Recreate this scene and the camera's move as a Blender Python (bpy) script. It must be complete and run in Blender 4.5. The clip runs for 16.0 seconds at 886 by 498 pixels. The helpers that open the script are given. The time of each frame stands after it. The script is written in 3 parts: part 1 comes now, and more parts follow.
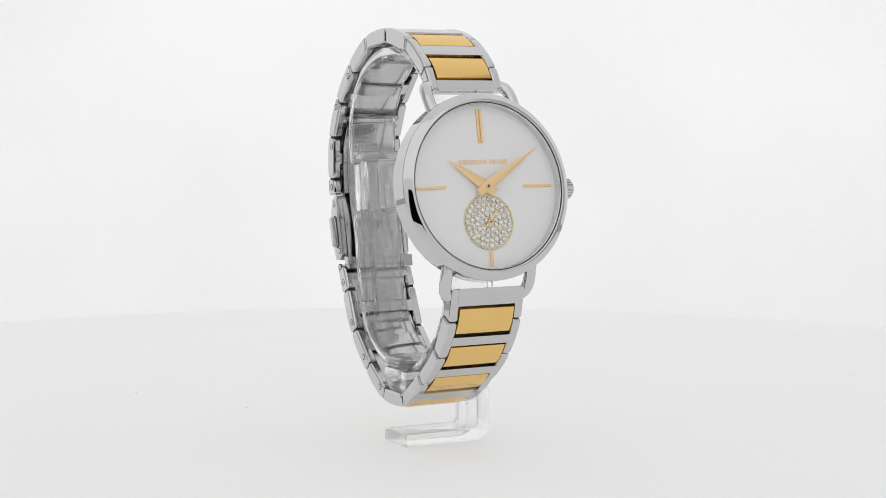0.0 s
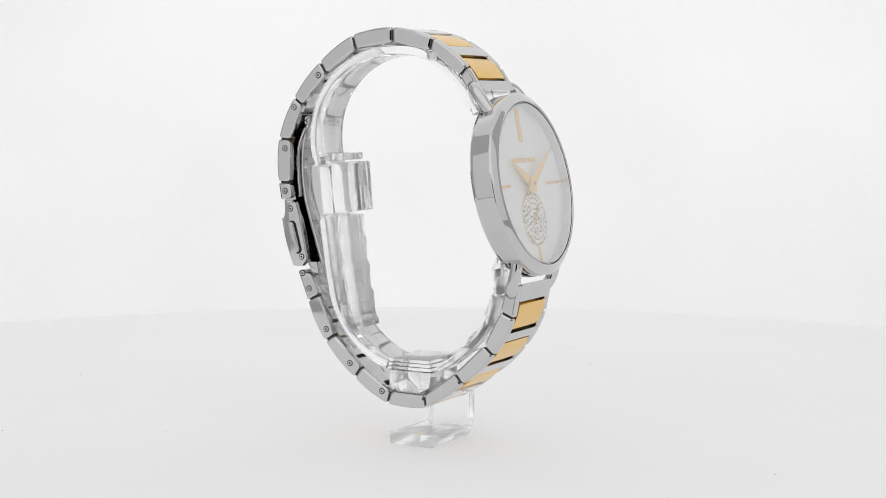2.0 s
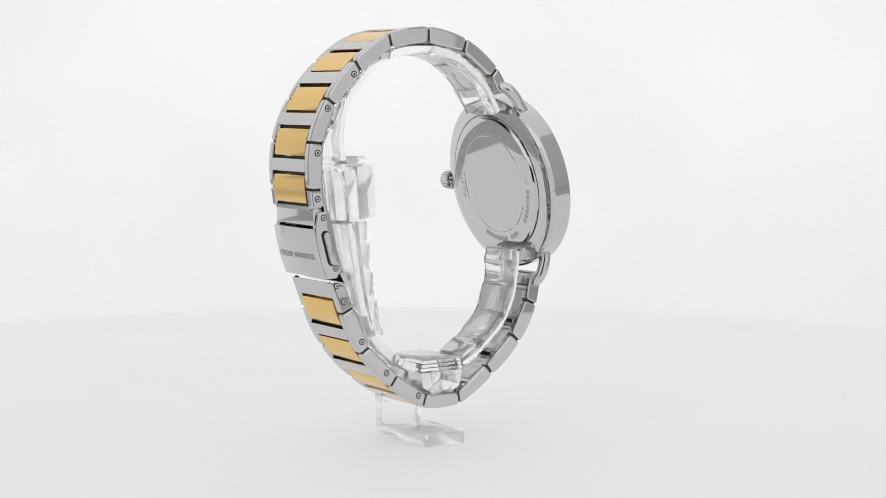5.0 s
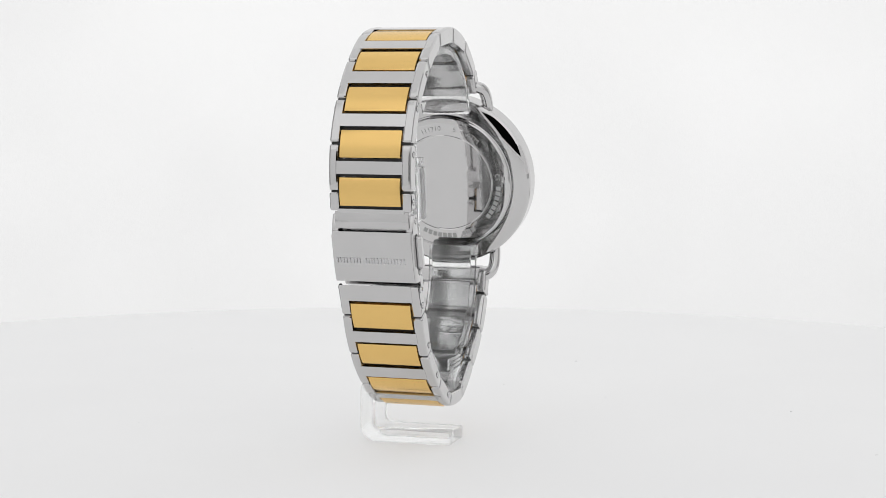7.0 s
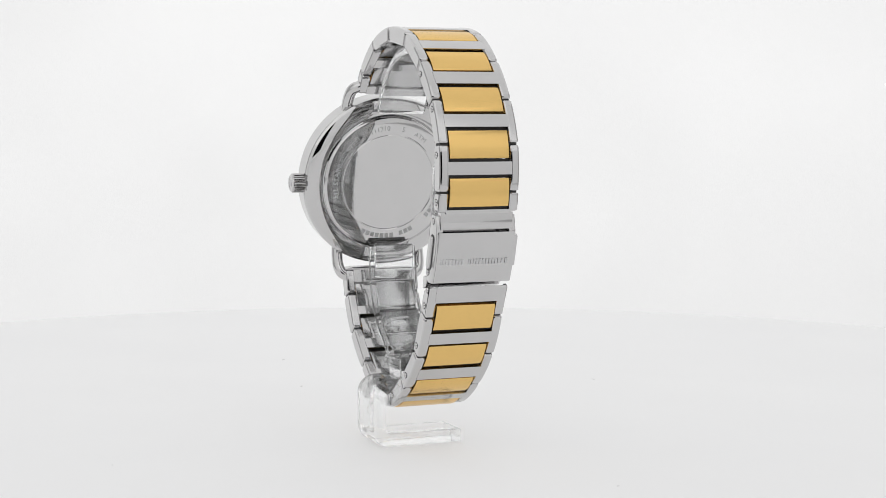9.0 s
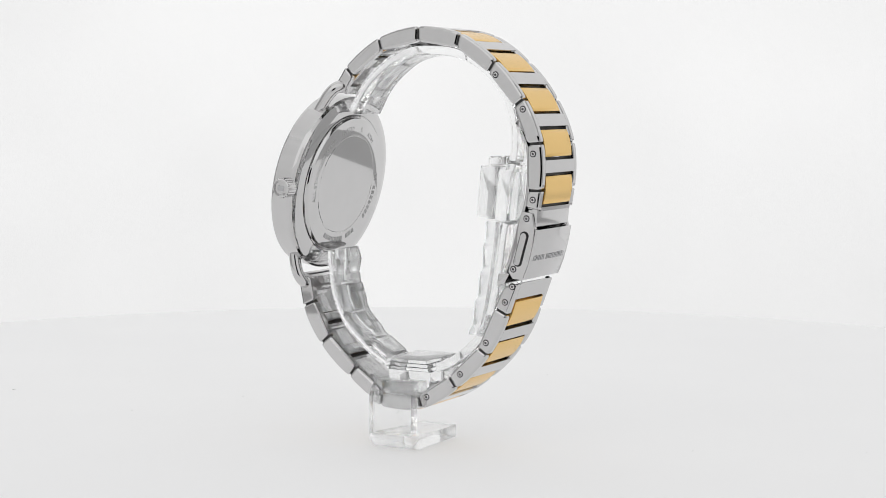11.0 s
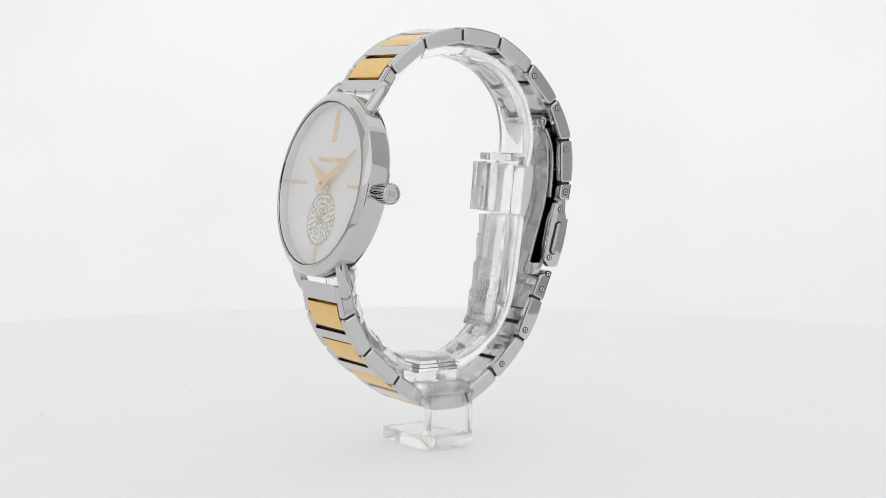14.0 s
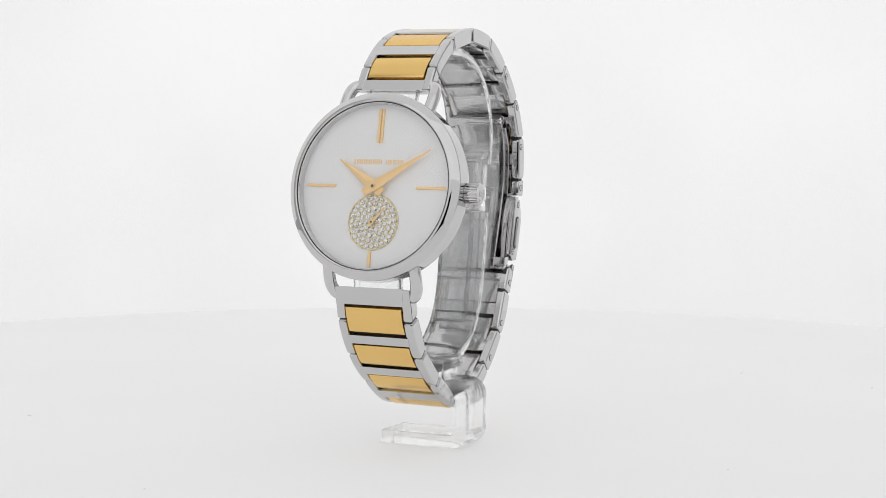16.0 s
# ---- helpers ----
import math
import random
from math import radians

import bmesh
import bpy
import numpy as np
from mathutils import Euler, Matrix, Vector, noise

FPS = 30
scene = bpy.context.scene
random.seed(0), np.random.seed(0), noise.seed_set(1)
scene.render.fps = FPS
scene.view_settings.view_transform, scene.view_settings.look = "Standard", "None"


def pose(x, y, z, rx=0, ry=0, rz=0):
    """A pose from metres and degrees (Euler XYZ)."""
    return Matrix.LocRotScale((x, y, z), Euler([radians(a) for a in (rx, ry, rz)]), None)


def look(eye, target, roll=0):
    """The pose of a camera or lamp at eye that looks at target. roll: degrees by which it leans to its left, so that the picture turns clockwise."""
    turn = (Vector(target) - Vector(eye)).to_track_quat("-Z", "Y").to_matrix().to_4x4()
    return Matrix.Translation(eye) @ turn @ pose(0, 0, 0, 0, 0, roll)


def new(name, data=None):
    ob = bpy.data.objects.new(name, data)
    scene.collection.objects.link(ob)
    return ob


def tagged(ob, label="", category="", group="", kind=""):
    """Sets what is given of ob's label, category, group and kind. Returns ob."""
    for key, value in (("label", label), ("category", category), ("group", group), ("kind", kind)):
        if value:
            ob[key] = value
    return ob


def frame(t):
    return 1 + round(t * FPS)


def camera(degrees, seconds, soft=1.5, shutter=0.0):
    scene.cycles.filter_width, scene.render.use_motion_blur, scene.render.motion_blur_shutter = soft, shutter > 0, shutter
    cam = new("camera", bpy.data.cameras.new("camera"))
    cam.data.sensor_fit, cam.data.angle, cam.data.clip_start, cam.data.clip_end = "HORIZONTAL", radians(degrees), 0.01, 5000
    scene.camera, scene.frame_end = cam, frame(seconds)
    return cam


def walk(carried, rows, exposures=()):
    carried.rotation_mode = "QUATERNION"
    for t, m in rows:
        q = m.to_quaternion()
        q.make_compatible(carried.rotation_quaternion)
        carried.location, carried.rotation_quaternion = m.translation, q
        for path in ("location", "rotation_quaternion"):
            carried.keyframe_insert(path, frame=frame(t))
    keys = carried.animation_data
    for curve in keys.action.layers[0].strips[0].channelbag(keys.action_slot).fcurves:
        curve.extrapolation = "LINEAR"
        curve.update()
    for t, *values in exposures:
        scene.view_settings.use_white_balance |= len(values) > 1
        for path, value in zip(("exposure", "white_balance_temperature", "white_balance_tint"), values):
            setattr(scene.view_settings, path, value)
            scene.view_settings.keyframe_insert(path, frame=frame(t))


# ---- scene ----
# A wristwatch on a clear acrylic stand turns on a white turntable inside a light tent.
cam = camera(28.33, 16.0, 0.5)
EYE = look((0.0040, -0.365, 0.0726), (0.0040, 0.0, 0.04057), 0.223)
walk(cam, [(0, EYE), (16, EYE)])

# turn of the turntable: seconds, degrees
TURN = [(0, 29.0), (0.5, 36.8), (1, 45.0), (1.5, 53.7), (2, 62.7), (2.5, 72.0), (3, 81.9), (3.5, 93.0), (4, 103.7), (4.5, 113.7),
        (5, 123.6), (5.5, 133.4), (6, 143.2), (6.5, 153.1), (7, 163.0), (7.5, 172.9), (8, 182.8), (8.5, 192.7), (9, 202.4),
        (9.5, 212.1), (10, 221.9), (10.5, 231.7), (11, 241.5), (11.5, 251.4), (12, 261.0), (12.5, 270.9), (13, 281.4),
        (13.5, 292.0), (14, 301.8), (14.5, 310.9), (15, 319.3), (15.5, 327.0), (16, 334.4)]

# ---- light: a dark room outside, the glowing cloth of the tent inside ----
world = bpy.data.worlds.new("dark_room")
scene.world = world
world.use_nodes = True
world.node_tree.nodes["Background"].inputs[0].default_value = (0.002, 0.002, 0.002, 1)
world.node_tree.nodes["Background"].inputs[1].default_value = 1.0
scene.view_settings.exposure = 0.025
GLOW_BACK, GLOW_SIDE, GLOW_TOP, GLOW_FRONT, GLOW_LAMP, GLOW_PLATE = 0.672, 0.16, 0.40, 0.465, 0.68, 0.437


# ---- materials ----
def nodes_of(name):
    m = bpy.data.materials.new(name)
    m.use_nodes = True
    nt = m.node_tree
    return m, nt, nt.nodes["Principled BSDF"]


def noise_node(nt, scale, detail=3.0, stretch=None):
    co = nt.nodes.new("ShaderNodeTexCoord")
    n = nt.nodes.new("ShaderNodeTexNoise")
    n.inputs["Scale"].default_value = scale
    n.inputs["Detail"].default_value = detail
    if stretch:
        mp = nt.nodes.new("ShaderNodeMapping")
        mp.inputs["Scale"].default_value = stretch
        nt.links.new(co.outputs["Object"], mp.inputs["Vector"])
        nt.links.new(mp.outputs["Vector"], n.inputs["Vector"])
    else:
        nt.links.new(co.outputs["Object"], n.inputs["Vector"])
    return n


def ramp(nt, source, lo, hi, a=0.35, b=0.65):
    r = nt.nodes.new("ShaderNodeMapRange")
    r.inputs["From Min"].default_value, r.inputs["From Max"].default_value = a, b
    r.inputs["To Min"].default_value, r.inputs["To Max"].default_value = lo, hi
    nt.links.new(source, r.inputs["Value"])
    return r.outputs["Result"]


def mixed(nt, fac, c1, c2):
    m = nt.nodes.new("ShaderNodeMix")
    m.data_type = "RGBA"
    m.inputs["A"].default_value, m.inputs["B"].default_value = (*c1, 1), (*c2, 1)
    nt.links.new(fac, m.inputs["Factor"])
    return m.outputs["Result"]


def bump(nt, p, height, strength, distance):
    b = nt.nodes.new("ShaderNodeBump")
    b.inputs["Strength"].default_value, b.inputs["Distance"].default_value = strength, distance
    nt.links.new(height, b.inputs["Height"])
    nt.links.new(b.outputs["Normal"], p.inputs["Normal"])


def metal(name, c1, c2, rough, spread, stretch, bumpy, scale=900.0):
    """Metal with brush marks along one way and faint larger smears."""
    m, nt, p = nodes_of(name)
    grain = noise_node(nt, scale, 4.0, stretch)
    smear = noise_node(nt, 160.0, 2.0)
    p.inputs["Metallic"].default_value = 1.0
    nt.links.new(mixed(nt, smear.outputs["Fac"], c1, c2), p.inputs["Base Color"])
    nt.links.new(ramp(nt, grain.outputs["Fac"], rough - spread, rough + spread), p.inputs["Roughness"])
    if bumpy:
        bump(nt, p, grain.outputs["Fac"], bumpy, 0.00002)
    return m


STEEL = metal("brushed_steel", (0.628, 0.622, 0.624), (0.58, 0.575, 0.576), 0.11, 0.025, (0.06, 1.0, 1.0), 0.008)
POLISHED = metal("polished_steel", (0.65, 0.644, 0.645), (0.61, 0.605, 0.605), 0.035, 0.012, (1, 1, 1), 0.0)
ETCHED = metal("etched_steel", (0.50, 0.50, 0.50), (0.45, 0.45, 0.45), 0.5, 0.1, (1, 1, 1), 0.0)
ETCHED.node_tree.nodes["Principled BSDF"].inputs["Metallic"].default_value = 0.5
GOLD = metal("brushed_gold_plate", (0.87, 0.585, 0.215), (0.83, 0.55, 0.2), 0.25, 0.012, (0.05, 1.0, 1.0), 0.0, 2600.0)
GOLD_SHINE = metal("polished_gold", (1.0, 0.72, 0.38), (0.97, 0.68, 0.34), 0.4, 0.04, (1, 1, 1), 0.0)
MARKED = metal("engraved_steel", (0.60, 0.60, 0.61), (0.56, 0.56, 0.57), 0.36, 0.1, (1, 1, 1), 0.0)
GOLD_SHINE.node_tree.nodes["Principled BSDF"].inputs["Metallic"].default_value = 0.75
PALE_GOLD = metal("pale_gold", (0.84, 0.74, 0.50), (0.76, 0.66, 0.44), 0.3, 0.08, (1, 1, 1), 0.0)


def paint(name, c1, c2, rough, scale, bumpy=0.0, coat=0.0):
    m, nt, p = nodes_of(name)
    n = noise_node(nt, scale, 5.0)
    nt.links.new(mixed(nt, n.outputs["Fac"], c1, c2), p.inputs["Base Color"])
    nt.links.new(ramp(nt, n.outputs["Fac"], rough - 0.05, rough + 0.05), p.inputs["Roughness"])
    p.inputs["Coat Weight"].default_value = coat
    if bumpy:
        bump(nt, p, n.outputs["Fac"], bumpy, 0.0002)
    return m


FLANGE = metal("pale_satin_steel", (0.74, 0.74, 0.75), (0.70, 0.70, 0.71), 0.18, 0.04, (1, 1, 1), 0.0)
DIAL = paint("satin_white_dial", (0.96, 0.96, 0.965), (0.945, 0.945, 0.95), 0.35, 300.0)
# Base colour kept low to make room for the plate's added glow.
PLATE = paint("white_turntable_glow", (0.42, 0.42, 0.42), (0.405, 0.405, 0.41), 0.75, 14.0)
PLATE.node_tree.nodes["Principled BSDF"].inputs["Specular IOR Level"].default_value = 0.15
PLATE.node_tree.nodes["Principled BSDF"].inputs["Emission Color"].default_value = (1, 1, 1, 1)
PLATE.node_tree.nodes["Principled BSDF"].inputs["Emission Strength"].default_value = GLOW_PLATE  # glow added to lift the plate and thin its shadows
DUST = paint("grey_dust", (0.62, 0.62, 0.61), (0.52, 0.52, 0.52), 0.8, 2000.0)
# Black in place of shade in gaps, recesses and holes; also the gasket.
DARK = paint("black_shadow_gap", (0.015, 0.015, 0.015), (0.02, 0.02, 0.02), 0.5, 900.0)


def fabric(name, glow, tone=0.6):
    """White translucent tent cloth; its emission stands in for light from behind."""
    m, nt, p = nodes_of(name)
    n = noise_node(nt, 7.0, 3.0)
    weave = noise_node(nt, 2500.0, 2.0)
    nt.links.new(mixed(nt, n.outputs["Fac"], (tone, tone, tone), (tone * 0.95, tone * 0.95, tone * 0.95)), p.inputs["Base Color"])
    p.inputs["Roughness"].default_value = 0.9
    p.inputs["Specular IOR Level"].default_value = 0.1
    bump(nt, p, weave.outputs["Fac"], 0.2, 0.0003)
    p.inputs["Emission Color"].default_value = (1.0, 1.0, 1.0, 1)
    nt.links.new(ramp(nt, n.outputs["Fac"], glow * 0.95, glow * 1.05), p.inputs["Emission Strength"])
    return m


def clear(name, ior, rough, tint, through_share=0.08):
    m, nt, p = nodes_of(name)
    p.inputs["Base Color"].default_value = (*tint, 1)
    p.inputs["Transmission Weight"].default_value = 1.0
    p.inputs["IOR"].default_value = ior
    n = noise_node(nt, 420.0, 2.0)
    nt.links.new(ramp(nt, n.outputs["Fac"], rough * 0.5, rough * 1.5), p.inputs["Roughness"])
    bump(nt, p, noise_node(nt, 110.0, 2.0).outputs["Fac"], 0.08, 0.0003)
    see, both = nt.nodes.new("ShaderNodeBsdfTransparent"), nt.nodes.new("ShaderNodeMixShader")
    see.inputs["Color"].default_value = (0.98, 0.985, 0.985, 1)
    both.inputs[0].default_value = through_share
    nt.links.new(p.outputs[0], both.inputs[1])
    nt.links.new(see.outputs[0], both.inputs[2])
    nt.links.new(both.outputs[0], nt.nodes["Material Output"].inputs["Surface"])
    return m


ACRYLIC = clear("clear_acrylic", 1.42, 0.012, (0.988, 0.991, 0.991))
ACRYLIC_BAR = clear("clear_acrylic_bar", 1.36, 0.05, (0.99, 0.993, 0.993), 0.22)

# watch crystal: a clear pane with a fresnel gloss
CRYSTAL = bpy.data.materials.new("mineral_crystal")
CRYSTAL.use_nodes = True
nt = CRYSTAL.node_tree
nt.nodes.clear()
gloss, see, mix, out, facing, power, scale = [nt.nodes.new("ShaderNode" + k) for k in ("BsdfGlossy", "BsdfTransparent", "MixShader", "OutputMaterial", "LayerWeight", "Math", "Math")]
gloss.inputs["Roughness"].default_value = 0.02
facing.inputs["Blend"].default_value = 0.5
power.operation, power.inputs[1].default_value = "POWER", 1.8
scale.operation, scale.inputs[1].default_value, scale.inputs[2].default_value = "MULTIPLY_ADD", 0.96, 0.035
nt.links.new(facing.outputs["Facing"], power.inputs[0])
nt.links.new(power.outputs[0], scale.inputs[0])
nt.links.new(scale.outputs[0], mix.inputs[0])
nt.links.new(see.outputs[0], mix.inputs[1])
nt.links.new(gloss.outputs[0], mix.inputs[2])
nt.links.new(mix.outputs[0], out.inputs["Surface"])

STONE = metal("cut_crystal", (0.90, 0.90, 0.90), (0.86, 0.86, 0.87), 0.08, 0.03, (1, 1, 1), 0.0)
STONE.node_tree.nodes["Principled BSDF"].inputs["Metallic"].default_value = 0.65


# ---- mesh helpers; all sizes below in millimetres ----
def part(name, bm, material, parent=None, label="", angle=35, polish_sides=False):
    """Links a bmesh as one mesh object under its thing or part."""
    bmesh.ops.recalc_face_normals(bm, faces=bm.faces)
    bmesh.ops.scale(bm, vec=(0.001, 0.001, 0.001), verts=bm.verts)
    me = bpy.data.meshes.new(name)
    mats = material if isinstance(material, (list, tuple)) else [material]
    if polish_sides:
        bm.normal_update()
        for f in bm.faces:
            f.material_index = 1 if abs(f.normal.x) > 0.8 else 0
    bm.to_mesh(me)
    bm.free()
    for m in mats:
        me.materials.append(m)
    me.polygons.foreach_set("use_smooth", [True] * len(me.polygons))
    me.set_sharp_from_angle(angle=radians(angle))
    ob = new(name, me)
    if parent:
        ob.parent = parent
    if label:
        tagged(ob, label)
    return ob


def bevel(bm, offset, segments=2, edges=None):
    bmesh.ops.bevel(bm, geom=edges or list(bm.edges), offset=offset, segments=segments, profile=0.6, affect="EDGES", clamp_overlap=True)


def prism(poly, x0, x1, bm=None, soft=0.0, seg=2):
    """A polygon in the y-z plane, extruded along x."""
    one = bmesh.new()
    a = [one.verts.new((x0, y, z)) for y, z in poly]
    b = [one.verts.new((x1, y, z)) for y, z in poly]
    one.faces.new(a)
    one.faces.new(list(reversed(b)))
    n = len(poly)
    for i in range(n):
        one.faces.new((a[i], b[i], b[(i + 1) % n], a[(i + 1) % n]))
    bmesh.ops.recalc_face_normals(one, faces=one.faces)
    if soft:
        bevel(one, soft, seg)
    return join(bm, one)


def join(bm, one):
    if bm is None:
        return one
    me = bpy.data.meshes.new("tmp")
    one.to_mesh(me)
    one.free()
    bm.from_mesh(me)
    bpy.data.meshes.remove(me)
    return bm


def box(x0, x1, y0, y1, z0, z1, soft=0.0, bm=None, seg=2):
    return prism([(y0, z0), (y1, z0), (y1, z1), (y0, z1)], x0, x1, bm, soft, seg)


def smooth_path(pts, per=6):
    out = []
    ext = [tuple(2 * np.array(pts[0]) - np.array(pts[1]))] + list(pts) + [tuple(2 * np.array(pts[-1]) - np.array(pts[-2]))]
    for i in range(1, len(ext) - 2):
        p0, p1, p2, p3 = [np.array(ext[j], float) for j in (i - 1, i, i + 1, i + 2)]
        for k in range(per):
            t = k / per
            out.append(0.5 * (2 * p1 + (p2 - p0) * t + (2 * p0 - 5 * p1 + 4 * p2 - p3) * t * t + (3 * p1 - p0 - 3 * p2 + p3) * t ** 3))
    out.append(np.array(pts[-1], float))
    return out


def rounded_section(x0, x1, n0, n1, r):
    pts = []
    for cx, cn, a0 in ((x1 - r, n1 - r, 0), (x0 + r, n1 - r, 90), (x0 + r, n0 + r, 180), (x1 - r, n0 + r, 270)):
        for a in (0, 45, 90):
            pts.append((cx + r * math.cos(radians(a0 + a)), cn + r * math.sin(radians(a0 + a))))
    return pts


def strip(path, section, bm=None, per=6):
    """Sweeps a section (x, offset along the normal) along a path in the y-z plane."""
    p = smooth_path(path, per)
    one = bmesh.new()
    rings = []
    for i, q in enumerate(p):
        d = p[min(i + 1, len(p) - 1)] - p[max(i - 1, 0)]
        d = d / np.linalg.norm(d)
        n = np.array((-d[1], d[0]))
        rings.append([one.verts.new((x, *(q + n * o))) for x, o in section])
    m = len(section)
    for a, b in zip(rings, rings[1:]):
        for k in range(m):
            one.faces.new((a[k], a[(k + 1) % m], b[(k + 1) % m], b[k]))
    one.faces.new(rings[0])
    one.faces.new(list(reversed(rings[-1])))
    return join(bm, one)


def tube(path, r, seg=12, bm=None, flat=1.0):
    """A round rod along a path in space."""
    one = bmesh.new()
    p = [np.array(q, float) for q in path]
    rings, up = [], None
    for i, q in enumerate(p):
        d = p[min(i + 1, len(p) - 1)] - p[max(i - 1, 0)]
        d /= np.linalg.norm(d)
        if up is None:
            up = np.cross(d, (1, 0, 0)) if abs(d[0]) < 0.9 else np.array((0, 0, 1.0))
        up = up - d * np.dot(up, d)
        up /= np.linalg.norm(up)
        s = np.cross(d, up)
        rings.append([one.verts.new(q + r * (math.cos(a) * up + flat * math.sin(a) * s)) for a in np.linspace(0, 2 * math.pi, seg, endpoint=False)])
    for a, b in zip(rings, rings[1:]):
        for k in range(seg):
            one.faces.new((a[k], a[(k + 1) % seg], b[(k + 1) % seg], b[k]))
    one.faces.new(rings[0])
    one.faces.new(list(reversed(rings[-1])))
    return join(bm, one)


def lathe(profile, seg=96, closed=False):
    """Turns (radius, height) round the z axis."""
    bm = bmesh.new()
    rings = []
    for r, c in profile:
        if r < 1e-6:
            rings.append([bm.verts.new((0, 0, c))])
        else:
            rings.append([bm.verts.new((r * math.cos(a), r * math.sin(a), c)) for a in np.linspace(0, 2 * math.pi, seg, endpoint=False)])
    pairs = list(zip(rings, rings[1:])) + ([(rings[-1], rings[0])] if closed else [])
    for a, b in pairs:
        for k in range(seg):
            j = (k + 1) % seg
            if len(a) == 1 and len(b) == 1:
                continue
            if len(a) == 1:
                bm.faces.new((a[0], b[j], b[k]))
            elif len(b) == 1:
                bm.faces.new((a[k], a[j], b[0]))
            else:
                bm.faces.new((a[k], a[j], b[j], b[k]))
    return bm


def moved(bm, m):
    bmesh.ops.transform(bm, matrix=m, verts=bm.verts)
    return bm


# ---- light tent ----
def tent():
    def wall(name, x0, x1, y0, y1, z0, z1, glow, label, hole=None):
        bm = bmesh.new()
        if hole:
            hx0, hx1, hz0, hz1 = hole
            for a, b, c, d in ((x0, hx0, z0, z1), (hx1, x1, z0, z1), (hx0, hx1, hz1, z1), (hx0, hx1, z0, hz0)):
                if b - a > 0.1 and d - c > 0.1:
                    box(a, b, y0, y1, c, d, bm=bm)
        else:
            box(x0, x1, y0, y1, z0, z1, bm=bm)
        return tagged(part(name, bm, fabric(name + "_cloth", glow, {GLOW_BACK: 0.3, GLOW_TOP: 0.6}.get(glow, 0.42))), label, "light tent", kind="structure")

    # Brightness is set per wall through glow and tone; only wall_back is seen.
    wall("wall_back", -620, 620, 262, 275, -30, 800, GLOW_BACK, "plain white glowing cloth behind the turntable")
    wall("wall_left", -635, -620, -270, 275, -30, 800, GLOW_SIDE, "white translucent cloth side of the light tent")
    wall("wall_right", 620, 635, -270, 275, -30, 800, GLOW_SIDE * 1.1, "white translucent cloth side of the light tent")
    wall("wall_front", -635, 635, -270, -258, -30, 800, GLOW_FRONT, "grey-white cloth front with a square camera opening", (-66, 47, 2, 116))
    # Unseen panel, added so reflections are brighter above the opening.
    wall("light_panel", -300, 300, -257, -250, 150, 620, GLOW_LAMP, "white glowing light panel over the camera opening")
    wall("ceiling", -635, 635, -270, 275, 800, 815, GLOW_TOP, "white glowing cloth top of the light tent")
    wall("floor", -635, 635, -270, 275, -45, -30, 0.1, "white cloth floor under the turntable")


# ---- turntable ----
def turntable():
    table = tagged(new("turntable"), "round matt white turntable plate with a few dust specks", "turntable")
    rim = [(0, -12), (233, -12), (234.5, -10.5), (235, -9), (235, -2), (234.4, -0.6), (233, 0), (0, 0)]
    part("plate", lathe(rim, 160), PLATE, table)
    hub = [(0, -30), (120, -30), (120, -12.2), (0, -12.2)]
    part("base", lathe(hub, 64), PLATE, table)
    rng = random.Random(5)
    for k in range(20):
        r, a = 40 + 110 * rng.random() ** 0.7, rng.random() * 2 * math.pi
        s = 0.09 + 0.11 * rng.random()
        bm = bmesh.new()
        bmesh.ops.create_icosphere(bm, subdivisions=1, radius=s)
        moved(bm, pose(r * math.cos(a), r * math.sin(a), s * 0.25, 0, 0, rng.random() * 360) @ Matrix.Diagonal((1 + 2.5 * rng.random(), 0.8, 0.4, 1)))
        part("dust_speck", bm, DUST, table, "tiny grey dust speck")
    return table


# ---- stand ----
CX = 1.0      # middle of the bracelet, across


